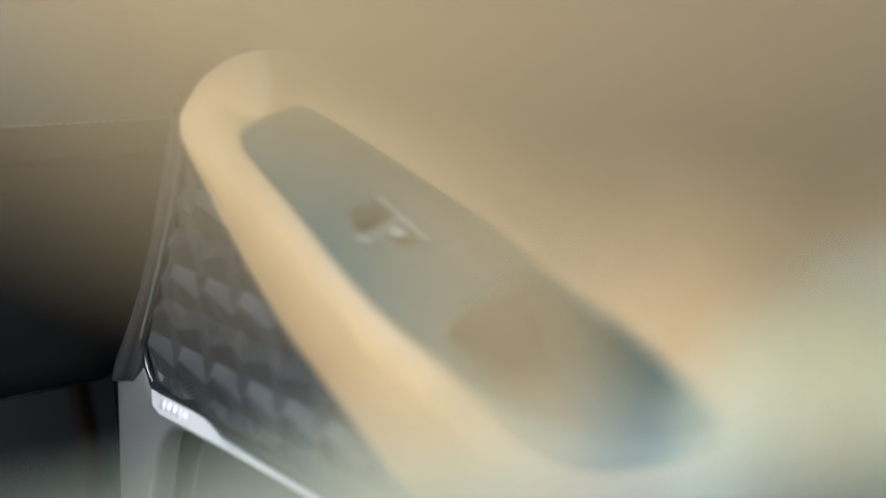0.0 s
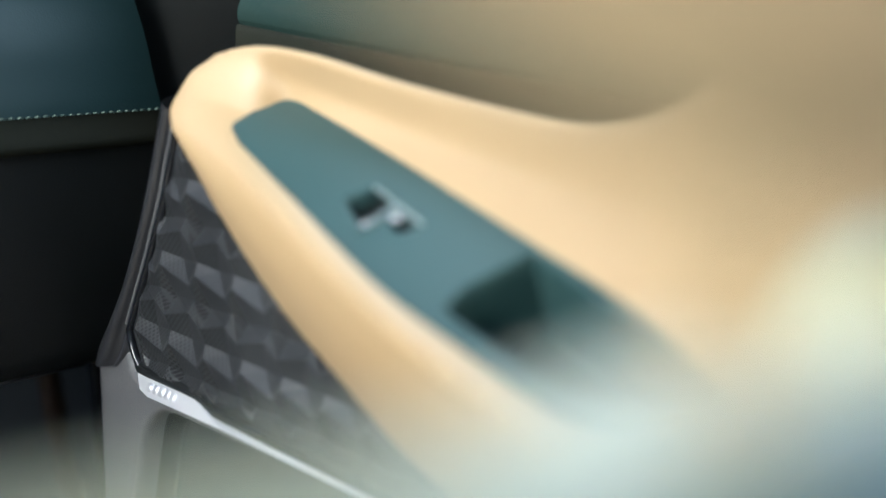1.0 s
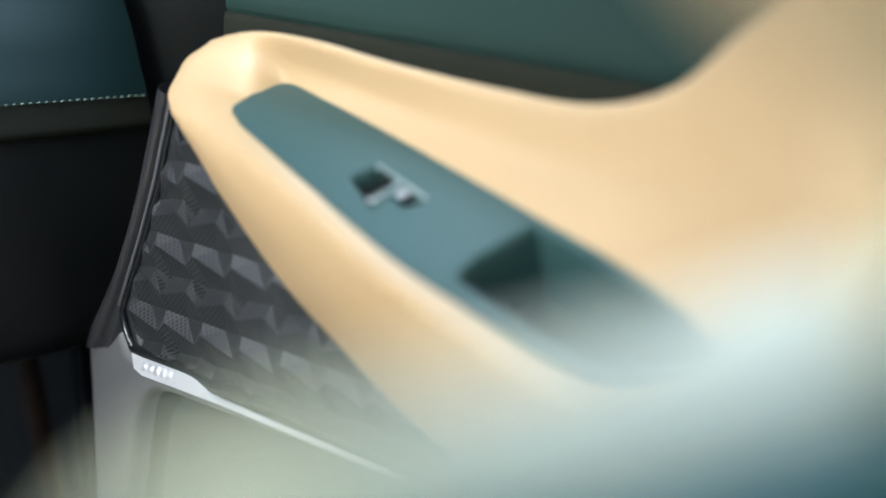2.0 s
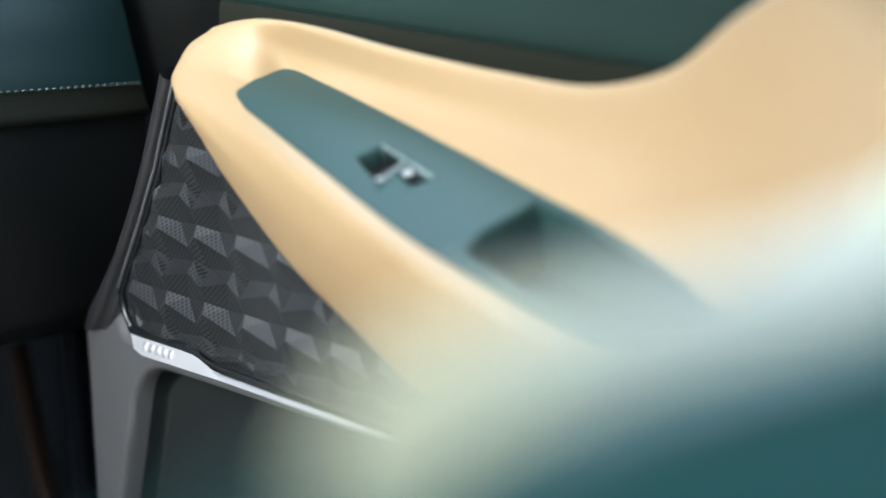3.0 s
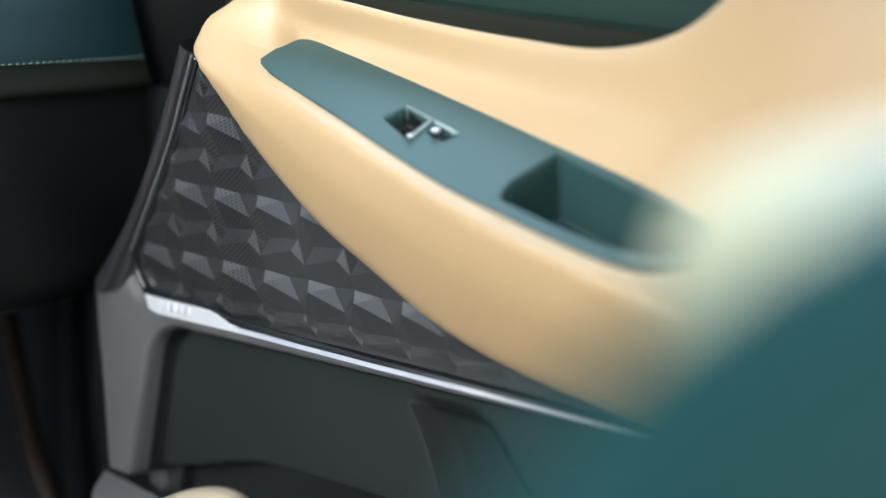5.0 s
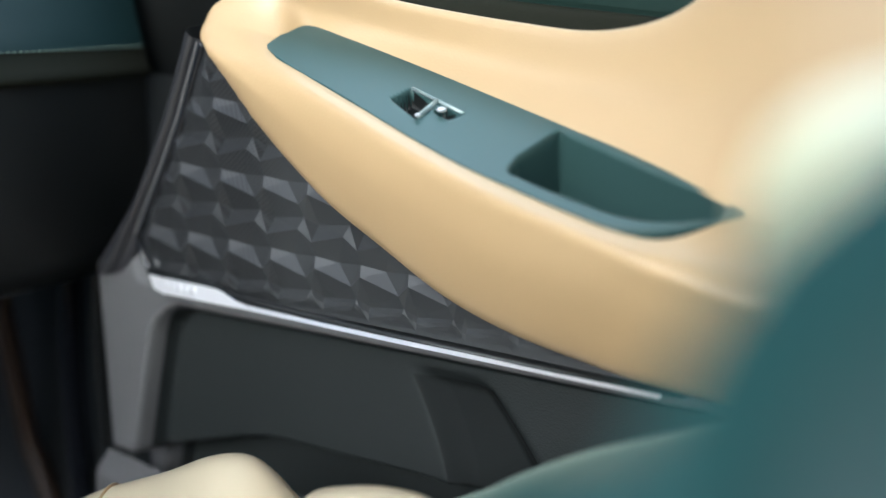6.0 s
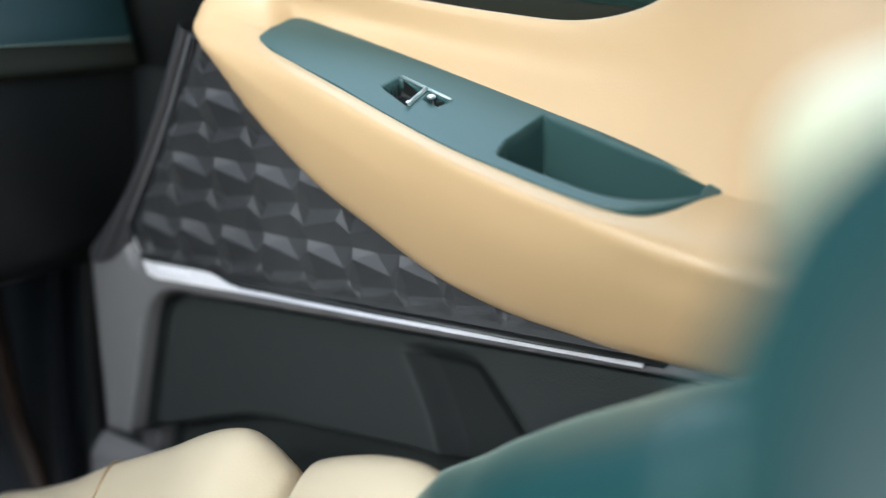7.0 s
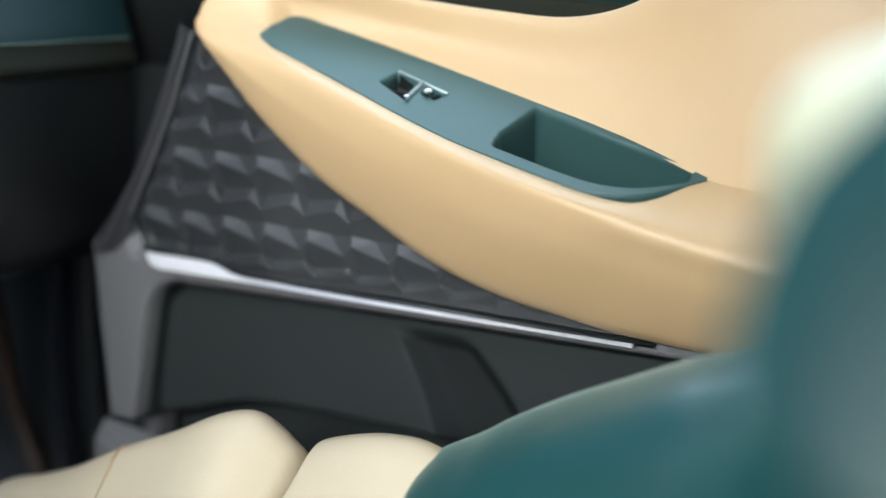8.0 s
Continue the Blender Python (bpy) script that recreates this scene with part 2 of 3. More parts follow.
def inside_quad(x, y, quad, soft):
    """1 inside a four-cornered outline (clockwise), falling to 0 over a soft edge."""
    d = 1.0
    for k in range(4):
        (ax, ay), (bx, by) = quad[k], quad[(k + 1) % 4]
        ln = math.hypot(bx - ax, by - ay)
        d = min(d, ((x - ax) * (by - ay) - (y - ay) * (bx - ax)) / ln / soft)
    return max(0.0, d)


WELL_A = [(0.3185, -0.005), (0.327, 0.0135), (0.3565, 0.0115), (0.352, -0.0165)]
WELL_B = [(0.360, -0.003), (0.364, 0.009), (0.383, 0.0045), (0.377, -0.005)]


def plate_depth(x, y, v):
    """How deep the tray lies under the plate's plane: the grip pocket, with a slanting front wall, and the two switch wells."""
    front = smoothstep(0.452 + 0.35 * max(0, y + 0.018), 0.462 + 0.35 * max(0, y + 0.018), x)
    inside = min(smoothstep(0.0, 0.07, v - 0.08), smoothstep(0.0, 0.09, 0.86 - v))
    back = 1 - smoothstep(0.612, 0.629, x)
    wells = 0.016 * min(1, inside_quad(x, y, WELL_A, 0.002)) + 0.010 * min(1, inside_quad(x, y, WELL_B, 0.002))
    return 0.058 * front * inside * back, wells


bm = bmesh.new()
dark = bmesh.new()
lap = lambda x: 0.003 * (-1 if x < 0.2 else 1 if x > 0.6 else 0)
top, low = rail([(x + lap(x), y + 0.003, 0) for x, y in TOP_XY], 300), rail([(x + lap(x), y - 0.003, 0) for x, y in LOW_XY], 300)
normal = Vector((0.21, -0.5, 1)).normalized()
rows, deep = [], []
for a, b in zip(top, low):
    row, dd = [], []
    for j in range(65):
        v = j / 64
        p = a.lerp(b, v)
        pocket, wells = plate_depth(p.x, p.y, v)
        row.append(Vector((p.x, p.y, plate_z(p.x, p.y))) + normal * (-0.0012 - pocket - wells))
        dd.append(wells)
    rows.append([row[0] - normal * 0.008] + row + [row[-1] - normal * 0.008])
    deep.append([0] + dd + [0])
vs = [[bm.verts.new(p) for p in r] for r in rows]
for i in range(len(vs) - 1):
    for j in range(len(vs[0]) - 1):
        corners = [(i, j), (i + 1, j), (i + 1, j + 1), (i, j + 1)]
        if min(deep[a][b] for a, b in corners) > 0.001:
            dark.faces.new([dark.verts.new(rows[a][b]) for a, b in corners])
        else:
            bm.faces.new([vs[a][b] for a, b in corners])
bmesh.ops.delete(bm, geom=[v for v in bm.verts if not v.link_faces], context="VERTS")
bmesh.ops.remove_doubles(dark, verts=dark.verts, dist=1e-6)
plate = part("switch_plate", bm, TEAL_PLATE, door, "teal grey tapering switch plate with a grip pocket")
part("switch_well", dark, BLACK, plate, "black recess of the window switch")


def on_plate(x, y, h=0.0):
    return Vector((x, y, plate_z(x, y))) + normal * h


def plate_slab(name, corners, low_h, high_h, material, parent, bevel=0.001, label=""):
    b = bmesh.new()
    slab(b, [on_plate(x, y, low_h) for x, y in corners], normal * (high_h - low_h), bevel)
    return part(name, b, material, parent, label)


plate_slab("window_switch", [(0.3505, -0.015), (0.3545, 0.011), (0.3585, 0.0105), (0.3545, -0.0155)], -0.003, 0.0016, BEZEL, plate, 0.0010)
plate_slab("switch_bezel", [(0.326, 0.0135), (0.328, 0.0155), (0.386, 0.0075), (0.383, 0.0055)], -0.002, 0.0010, BEZEL, plate, 0.0008)
for x, y, r in ((0.3525, -0.0145, 0.0026), (0.3675, 0.0, 0.0042)):
    b = bmesh.new()
    superball(b, on_plate(x, y, 0.0016), (r, r, r * 0.55), nu=20, nv=12)
    part("switch_stud", b, SILVER, plate, "bright metal stud")

# speaker grille: rows of saw-toothed ridges with a valley point over each tooth; two kinds of row take turns
bm = bmesh.new()
COLUMN, ROW_PAIR = Vector((0.0525, -0.0012)), Vector((0.0150, -0.0645))
TEETH = (((0.0, 0.0), (0.0430, -0.0110), (0.0220, 0.0062), (0.0490, 0.0085)), ((0.0090, -0.0415), (0.0435, -0.0330), (0.0070, -0.0285), (0.0480, -0.0225)))
RIDGE_OUT, SADDLE_OUT = 0.0132, 0.0088
VALLEY_IN = (0.0046, 0.0006)


def facet_rows():
    """Ridge and valley points, row by row from the top: per column the tooth's start and end, the valley over it and the saddle behind it."""
    rows = []
    for j in range(-3, 3):
        for tooth in TEETH:
            row = []
            for i in range(-6, 12):
                o = Vector((0.1261, 0.0695)) + COLUMN * i + ROW_PAIR * j
                row.append([o + Vector(q) for q in tooth])
            rows.append(row)
    return rows


def facet_vert(p, out):
    return bm.verts.new((p.x, grille_y(p.y) - out, p.y))


grid = [[[facet_vert(q, d) for q, d in zip(tooth, (RIDGE_OUT, RIDGE_OUT - 0.001, VALLEY_IN[r % 2], SADDLE_OUT))] for tooth in row] for r, row in enumerate(facet_rows())]
for r, row in enumerate(grid):
    below = grid[r + 1] if r + 1 < len(grid) else None
    for k in range(len(row) - 1):
        (s0, e0, v0, m0), (s1, e1, v1, m1) = row[k], row[k + 1]
        for f in ((s0, e0, v0), (e0, m0, v0), (e0, s1, m0), (s1, v1, m0)):
            bm.faces.new(f)
        if below:
            (_, _, u0, n0), (_, _, u1, n1) = below[k], below[k + 1]
            for f in ((s0, u0, e0), (e0, u0, n0), (e0, n0, s1), (s1, n0, u1)):
                bm.faces.new(f)


def cut(bm, co, no):
    bmesh.ops.bisect_plane(bm, geom=bm.verts[:] + bm.edges[:] + bm.faces[:], plane_co=co, plane_no=no, clear_outer=True)


cut(bm, (0.0150, 0, 0.0043), Vector((-0.1627, 0, 0.0642)).normalized())
cut(bm, (0.0165, 0, 0.0043), Vector((-0.0365, 0, -0.0214)).normalized())
cut(bm, (0.15, 0, -0.040), Vector((-0.012, 0, -1)).normalized())
cut(bm, (0.0, 0, 0.235), (0, 0, 1))
cut(bm, (0.66, 0, 0.0), (1, 0, 0))
foot_line = rail([(x, 0, z) for x, z in FOOT_XZ], 80)


def under_arm(x, z):
    """Height of the armrest's foot over a point of the grille, minus a lap."""
    k = min(foot_line, key=lambda p: abs(p.x - x))
    return z > k.z + 0.022


bmesh.ops.triangulate(bm, faces=bm.faces[:])
bmesh.ops.subdivide_edges(bm, edges=bm.edges[:], cuts=2, use_grid_fill=True)
bmesh.ops.delete(bm, geom=[f for f in bm.faces if f.calc_center_median().x > 0.10 and under_arm(f.calc_center_median().x, f.calc_center_median().z)], context="FACES")
cut(bm, (0.078, 0, 0.198), Vector((0.2, 0, 1)).normalized())
for v in bm.verts:
    edge = min((Vector((v.co.x - 0.0150, v.co.z - 0.0043))).dot(Vector((0.1627, -0.0642)).normalized()), (Vector((v.co.x - 0.0165, v.co.z - 0.0043))).dot(Vector((0.0365, 0.0214)).normalized()), v.co.z + 0.040)
    flat = grille_y(v.co.z) - 0.0052
    v.co.y = flat + (v.co.y - flat) * smoothstep(0.001, 0.018, edge)
grille = part("speaker_grille", bm, GRILLE, door, "dark perforated speaker grille of raised facets", smooth=False)
# dark rim round the grille
bm = bmesh.new()
RIM_IN = [(0.0870, 0.1900), (0.0804, 0.1671), (0.0742, 0.1470), (0.0667, 0.1214), (0.0567, 0.0965), (0.0451, 0.0678), (0.0323, 0.0399), (0.0162, 0.0043), (0.0150, 0.0000), (0.0185, -0.0106), (0.0260, -0.0220), (0.0340, -0.0300)]
RIM_OUT = [(0.0640, 0.2050), (0.0572, 0.1802), (0.0463, 0.1446), (0.0376, 0.1186), (0.0280, 0.0919), (0.0150, 0.0632), (0.0015, 0.0358), (-0.0197, 0.0056), (-0.0300, -0.0080), (-0.0402, -0.0208), (-0.0450, -0.0330), (-0.0440, -0.0420)]
rim = [Vector((x + 0.0005, grille_y(z) - 0.006, z)) for x, z in RIM_IN]
tube(bm, rail(rim, 70), 0.0036)
part("grille_rim", bm, GLOSS_BLACK, door)
bm = bmesh.new()
seam = [(0.026, -0.0245), (0.060, -0.0268), (0.114, -0.0272), (0.132, -0.0305), (0.150, -0.0382), (0.33, -0.0435), (0.62, -0.0470), (0.62, -0.052), (0.33, -0.050), (0.15, -0.044), (0.12, -0.034), (0.034, -0.034)]
slab(bm, [(x, grille_y(z) + 0.004, z) for x, z in seam], (0, -0.0145, 0), 0.002, 2)
part("grille_channel", bm, BLACK, door)
bm = bmesh.new()
tube(bm, rail([p + Vector((-0.0056, -0.001, 0.0014)) for p in rim[:8]], 60), 0.0015)
part("grille_bead", bm, GREY_TRIM, door)

# silver strip with a raised badge at its front end
bm = bmesh.new()
strip = [(0.033, -0.0300), (0.070, -0.030), (0.118, -0.0305), (0.132, -0.034), (0.150, -0.0415), (0.165, -0.0445), (0.33, -0.0475), (0.60, -0.0505), (0.60, -0.0532),
         (0.33, -0.0503), (0.17, -0.0475), (0.060, -0.0472), (0.046, -0.0440)]
def strip_face(p, lift=0.0):
    """The strip's face leans up: its lower edge stands farther from the door than its upper one."""
    x, z = p
    up = -0.0305 - 0.0125 * smoothstep(0.115, 0.155, x) - 0.0075 * smoothstep(0.155, 0.60, x)
    dn = -0.0485 - 0.007 * smoothstep(0.045, 0.60, x)
    k = min(1, max(0, (up - z) / (up - dn)))
    return Vector((x, grille_y(z) - 0.0095 - 0.0065 * k - lift, z))


back = [bm.verts.new((x, grille_y(z) + 0.006, z)) for x, z in strip]
front = [bm.verts.new(strip_face(p)) for p in strip]
n = len(strip)
bm.faces.new(list(reversed(back)))
bmesh.ops.triangulate(bm, faces=[bm.faces.new(front)])
for k in range(n):
    bm.faces.new((back[k], back[(k + 1) % n], front[(k + 1) % n], front[k]))
bmesh.ops.bevel(bm, geom=[e for e in bm.edges if e.verts[0] in front and e.verts[1] in front and e.calc_face_angle(0) > 0.5], offset=0.0012, segments=2, affect="EDGES", clamp_overlap=True)
silver = part("trim_strip", bm, SILVER, door, "satin silver strip with a maker's badge", smooth=False)
for k, w in enumerate((0.0070, 0.0068, 0.0068, 0.0058, 0.0058)):
    bm = bmesh.new()
    x = 0.058 + k * 0.0094
    slab(bm, [strip_face(p, -0.0005) for p in ((x, -0.0355), (x + w, -0.0355), (x + w, -0.0430), (x, -0.0430))], (0, -0.0010, 0.0004), 0.0003)
    part("badge_bar", bm, SILVER, silver)

# front rim of the door: a rounded band between the grille and the door's front edge
bm = bmesh.new()
rows = []
for i, o in zip(rail([(x, 0, z) for x, z in RIM_IN[:8] + [(0.0120, -0.0060), (0.0080, -0.0180), (0.0000, -0.0300), (-0.0120, -0.0400)]], 90), rail([(x, 0, z) for x, z in RIM_OUT], 90)):
    row = []
    for u, lift in ((-0.04, -0.030), (0.0, -0.010), (0.06, 0.000), (0.16, 0.0075), (0.28, 0.0115), (0.42, 0.0130), (0.56, 0.0120), (0.66, 0.0085), (0.74, 0.0030), (0.80, 0.0032), (0.86, 0.0044), (0.91, 0.0030), (0.95, -0.004)):
        p = o.lerp(i, u)
        row.append(Vector((p.x, grille_y(p.z) - lift, p.z)))
    rows.append(row)
skin(bm, rows)
part("front_rim", bm, RIM, door, "grained grey front rim of the door panel")


# lower panel: frame, hollow and map pocket
def hollow_left(z):
    return 0.040 + 0.02 * (z + 0.065)


HOLLOW_TOP, CORNER = -0.061, 0.038


def in_hollow(x, z):
    """0 on the frame of the lower panel, 1 in its hollow, whose upper front corner is rounded."""
    dx, dz = x - hollow_left(z), HOLLOW_TOP - z
    d = min(dx, dz)
    if dx < CORNER and dz < CORNER:
        d = CORNER - math.hypot(CORNER - dx, CORNER - dz)
    return smoothstep(-0.004, 0.013, d)


def recess_sides(z):
    """Front and rear edge of the bottle recess at a height."""
    d = max(0.0, -0.085 - z)
    return 0.334 + 0.85 * d - 2.2 * d * d, 0.428 + 1.15 * d - 1.6 * d * d


def lower_y(x, z):
    y = 0.19 * (z + 0.03) - 0.004
    y += 0.034 * in_hollow(x, z) + 0.010 * smoothstep(-0.046, -0.038, z) * smoothstep(-0.004, 0.014, x + 0.6 * (z + 0.02))
    front, rear = recess_sides(z)
    y += 0.014 * smoothstep(front, front + 0.035, x) * smoothstep(rear, rear - 0.025, x) * smoothstep(-0.078, -0.10, z)
    mouth = -0.215 + 0.036 * smoothstep(0.02, 0.2, x) - 0.02 * smoothstep(0.35, 0.6, x)
    y += 0.05 * smoothstep(mouth, mouth - 0.012, z)
    return y


bm = bmesh.new()
rows = []
for i in range(110):
    z = -0.018 - 0.442 * (i / 109) ** 1.25
    edge_x = -0.052 + 0.30 * max(0, -0.03 - z) + 0.75 * max(0, z + 0.034)
    lip = hollow_left(z) + 0.010
    xs = [edge_x + (lip - edge_x) * j / 24 for j in range(25)] + [lip + (1.0 - lip) * (j / 200) ** 1.4 for j in range(1, 201)]
    rows.append([Vector((edge_x, 0.06, z))] + [Vector((x, lower_y(x, z) + (0.008 if j == 0 else 0), z)) for j, x in enumerate(xs)])
skin(bm, rows)
part("lower_panel", bm, GREY_TRIM, door, "grained grey lower door panel")
# dark sheet over the hollow and pocket mouth; its colour imitates their shade
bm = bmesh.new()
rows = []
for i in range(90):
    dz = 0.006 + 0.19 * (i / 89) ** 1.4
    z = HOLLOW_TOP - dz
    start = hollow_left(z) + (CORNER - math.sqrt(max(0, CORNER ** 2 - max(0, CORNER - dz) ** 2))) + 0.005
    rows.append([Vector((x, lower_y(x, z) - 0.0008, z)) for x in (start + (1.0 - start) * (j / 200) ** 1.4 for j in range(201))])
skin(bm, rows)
part("hollow_shade_sheet", bm, HOLLOW_SHADE, door, "dark sheet painting the shade in the hollow of the lower door panel")
# sheet just off the recess floor, coloured dark in place of its shadow
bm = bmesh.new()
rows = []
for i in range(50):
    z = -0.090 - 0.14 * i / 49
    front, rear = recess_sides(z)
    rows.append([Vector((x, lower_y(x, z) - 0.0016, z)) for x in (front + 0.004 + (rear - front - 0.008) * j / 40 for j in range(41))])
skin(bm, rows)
part("recess_shade_sheet", bm, RECESS_SHADE, door, "near-black sheet painting the shade in the bottle recess")
bm = bmesh.new()
rows = []
for i in range(40):
    z = -0.220 - 0.25 * i / 39
    rows.append([Vector((-0.005 + 0.95 * j / 59, -0.052 + 0.10 * (z + 0.212) + 0.02 * (1 - smoothstep(0, 0.03, -0.212 - z)) , z - 0.13 * j / 59)) for j in range(60)])
skin(bm, rows)
part("map_pocket", bm, GREY_TRIM, door, "grey wall of the map pocket")

# upper trim behind the armrest crest, up to the window sill: a dark lower band with a rolled edge under the softer pad
bm = bmesh.new()
rows = []
for x in [0.04 + 1.2 * i / 30 for i in range(31)]:
    dip = 0.058 * (x - 0.05)
    rows.append(rail([(x, 0.090, 0.12), (x, 0.094, 0.20), (x, 0.096, 0.252 - dip), (x, 0.102, 0.256 - dip)], 16))
skin(bm, rows)
part("trim_band", bm, OLIVE, door, "dark olive lower band of the upper door trim")
bm = bmesh.new()
rows = []
for x in [0.04 + 1.2 * i / 30 for i in range(31)]:
    dip = 0.058 * (x - 0.05)
    rows.append(rail([(x, 0.106, 0.22 - dip), (x, 0.101, 0.2545 - dip), (x, 0.0985, 0.262 - dip), (x, 0.101, 0.275 - dip * 0.8), (x, 0.118, 0.30), (x, 0.150, 0.330), (x, 0.20, 0.338), (x, 0.23, 0.32)], 30))
skin(bm, rows)
part("upper_trim", bm, GREEN_DARK, door, "dark green soft upper door trim")
bm = bmesh.new()
box(bm, (-0.10, 0.14, -0.45), (1.25, 0.22, 0.315), 0.01)
part("door_shell", bm, PAINT, door)
# never in view: added to hold sky light off the rear of the armrest
bm = bmesh.new()
box(bm, (1.02, 0.10, 0.20), (1.22, 0.24, 0.86), 0.03, 4)
part("light_block_pillar", bm, LINER, door, "unseen pillar added to block light from behind", lean=False)
bm = bmesh.new()
box(bm, (-0.60, 0.105, 0.10), (0.045, 0.16, 0.75), 0.015, 3)
part("pillar_trim", bm, BLACK, door)

# ---- dashboard and footwell ----
dash = thing("dashboard", "black dashboard end with a stitched teal green top", "dashboard")
bm = bmesh.new()
face = [(-0.10, -0.060), (-0.084, -0.0555), (-0.076, -0.050), (-0.064, -0.03), (-0.058, 0.06), (-0.060, 0.148)]
skin(bm, [[Vector((x, y, z)) for x, z in [(-0.40, -0.05), (-0.16, -0.062)] + face] for y in (-1.45, -1.0, -0.5, 0.0, 0.082)])
part("glovebox_face", bm, BLACK, dash, "black glovebox face")
bm = bmesh.new()
tube(bm, [Vector((-0.0790, y, -0.0535)) for y in (-1.4, -0.7, -0.3, -0.1, -0.005)], 0.0016, 8)
part("glovebox_edge", bm, RIM, dash, "satin grey lower edge")
bm = bmesh.new()
lip = [(-0.064, 0.146), (-0.052, 0.150), (-0.050, 0.156), (-0.055, 0.161), (-0.060, 0.178)]
skin(bm, [[Vector((x, y, z)) for x, z in lip] for y in (-1.45, -1.0, -0.5, 0.0, 0.080)])
part("dash_band", bm, OLIVE, dash)
bm = bmesh.new()
pad = [(-0.060, 0.176), (-0.063, 0.187), (-0.070, 0.208), (-0.082, 0.245), (-0.105, 0.285), (-0.15, 0.32), (-0.30, 0.345), (-0.9, 0.34)]
skin(bm, [rail([(x, y, z) for x, z in pad], 24) for y in (-1.45, -1.0, -0.5, 0.0, 0.080)])
part("dash_pad", bm, DASH_TEAL, dash, "dark teal dashboard pad")
for k in range(46):
    bm = bmesh.new()
    y = 0.077 - k * 0.0072
    tube(bm, [Vector((-0.0585, y, 0.1785)), Vector((-0.0575, y - 0.0022, 0.1793)), Vector((-0.0585, y - 0.0044, 0.1785))], 0.0009, 6)
    part("stitch", bm, THREAD, dash)

kick = thing("kick_panel", "dark footwell side panel with rubber door seal", "trim panel")
bm = bmesh.new()
skin(bm, [rail([(x, 0.09, 0.15), (x, 0.085, -0.05), (x, 0.075, -0.20), (x, 0.05, -0.34), (x, 0.0, -0.45)], 20) for x in (-0.9, -0.5, -0.3, -0.16, 0.05)])
part("side_panel", bm, BLACK, kick)
bm = bmesh.new()
tube(bm, rail([(-0.280, 0.045, -0.05), (-0.266, 0.045, -0.146), (-0.252, 0.045, -0.215), (-0.233, 0.043, -0.285), (-0.207, 0.04, -0.332), (-0.17, 0.032, -0.385), (-0.10, 0.02, -0.44)], 50), 0.012, 14)
part("door_seal", bm, RUBBER, kick, "brown rubber door seal")
bm = bmesh.new()
tube(bm, rail([(-0.150, 0.045, -0.050), (-0.1525, 0.045, -0.154), (-0.1520, 0.045, -0.209), (-0.149, 0.044, -0.251), (-0.143, 0.042, -0.293), (-0.132, 0.038, -0.340), (-0.09, 0.03, -0.44)], 50), 0.0125, 16)
part("sill_moulding", bm, GLOSS_BLACK, kick, "glossy black sill moulding")
bm = bmesh.new()
tube(bm, rail([(-0.113, 0.055, -0.04), (-0.111, 0.052, -0.097), (-0.109, 0.05, -0.177), (-0.105, 0.05, -0.246), (-0.094, 0.048, -0.316), (-0.05, 0.04, -0.44)], 40), 0.013, 14)
part("door_gap_seal", bm, BLACK, kick, "black rubber seal in the door gap")

# ---- passenger seat ----
seat = thing("passenger_seat", "passenger seat in teal leather with pale cream cushions", "car seat", (0.45, -0.45, -0.45))


def seat_part(name, bm, material, label=""):
    return adopt(part(name, bm, material, None, label), seat)


# backrest: a teal rear shell and a pale cushion that meet along one rim; each layer is an inset of the rim and a step to the rear or front
BACK_RIM = rail([(0, -0.640, -0.36), (0, -0.656, -0.10), (0, -0.656, 0.08), (0, -0.652, 0.135), (0, -0.642, 0.165), (0, -0.622, 0.191), (0, -0.600, 0.210), (0, -0.575, 0.223), (0, -0.548, 0.233), (0, -0.515, 0.240),
                 (0, -0.475, 0.2450), (0, -0.40, 0.2505), (0, -0.325, 0.2480), (0, -0.285, 0.240), (0, -0.252, 0.233), (0, -0.225, 0.223), (0, -0.200, 0.210), (0, -0.178, 0.191), (0, -0.158, 0.165), (0, -0.150, 0.08), (0, -0.150, -0.10), (0, -0.16, -0.36)], 160)
SHELL = [(0.24, 0.016), (0.15, 0.020), (0.09, 0.021), (0.05, 0.018), (0.028, 0.013), (0.014, 0.008), (0.005, 0.003), (0.0, 0.0), (0.0, -0.010), (0.0015, -0.022)]
CUSHION = [(0.0035, -0.019), (0.0015, -0.026), (0.002, -0.034), (0.004, -0.050), (0.008, -0.066), (0.014, -0.080), (0.023, -0.091), (0.037, -0.099), (0.065, -0.103), (0.12, -0.103), (0.24, -0.10)]


def back_layer(inset, step):
    """One loop of the backrest. Towards the front the side bolsters are much shorter than the top."""
    out = []
    for p in BACK_RIM:
        q = abs(p.y + 0.40)
        rim_x = 0.92 - 0.3 * (max(p.z, 0.15) - 0.2) - 0.22 * max(0.0, 0.15 - p.z) + 0.4 * (0.2 - math.sqrt(q * q + 0.0009))
        top = 1 - smoothstep(0.07, 0.185, q)
        ahead = step if step > 0 else step * (0.16 + 0.84 * top)
        drawn = inset if step > 0 else inset + (1 - top) * min(0.04, -step * 0.55)
        away = Vector((0, -0.40 - p.y, -0.02 - p.z))
        r = p + away.normalized() * min(drawn, away.length * 0.8)
        out.append(Vector((rim_x + ahead, r.y, r.z)))
    return out


def back_shell(name, layers, material, label):
    bm = bmesh.new()
    loops = skin(bm, [back_layer(i, d) for i, d in layers])
    if name == "rear_shell":
        bm.faces.new(loops[0])
    else:
        bm.faces.new(list(reversed(loops[-1])))
    return adopt(part(name, bm, material, None, label, lean=False), seat)


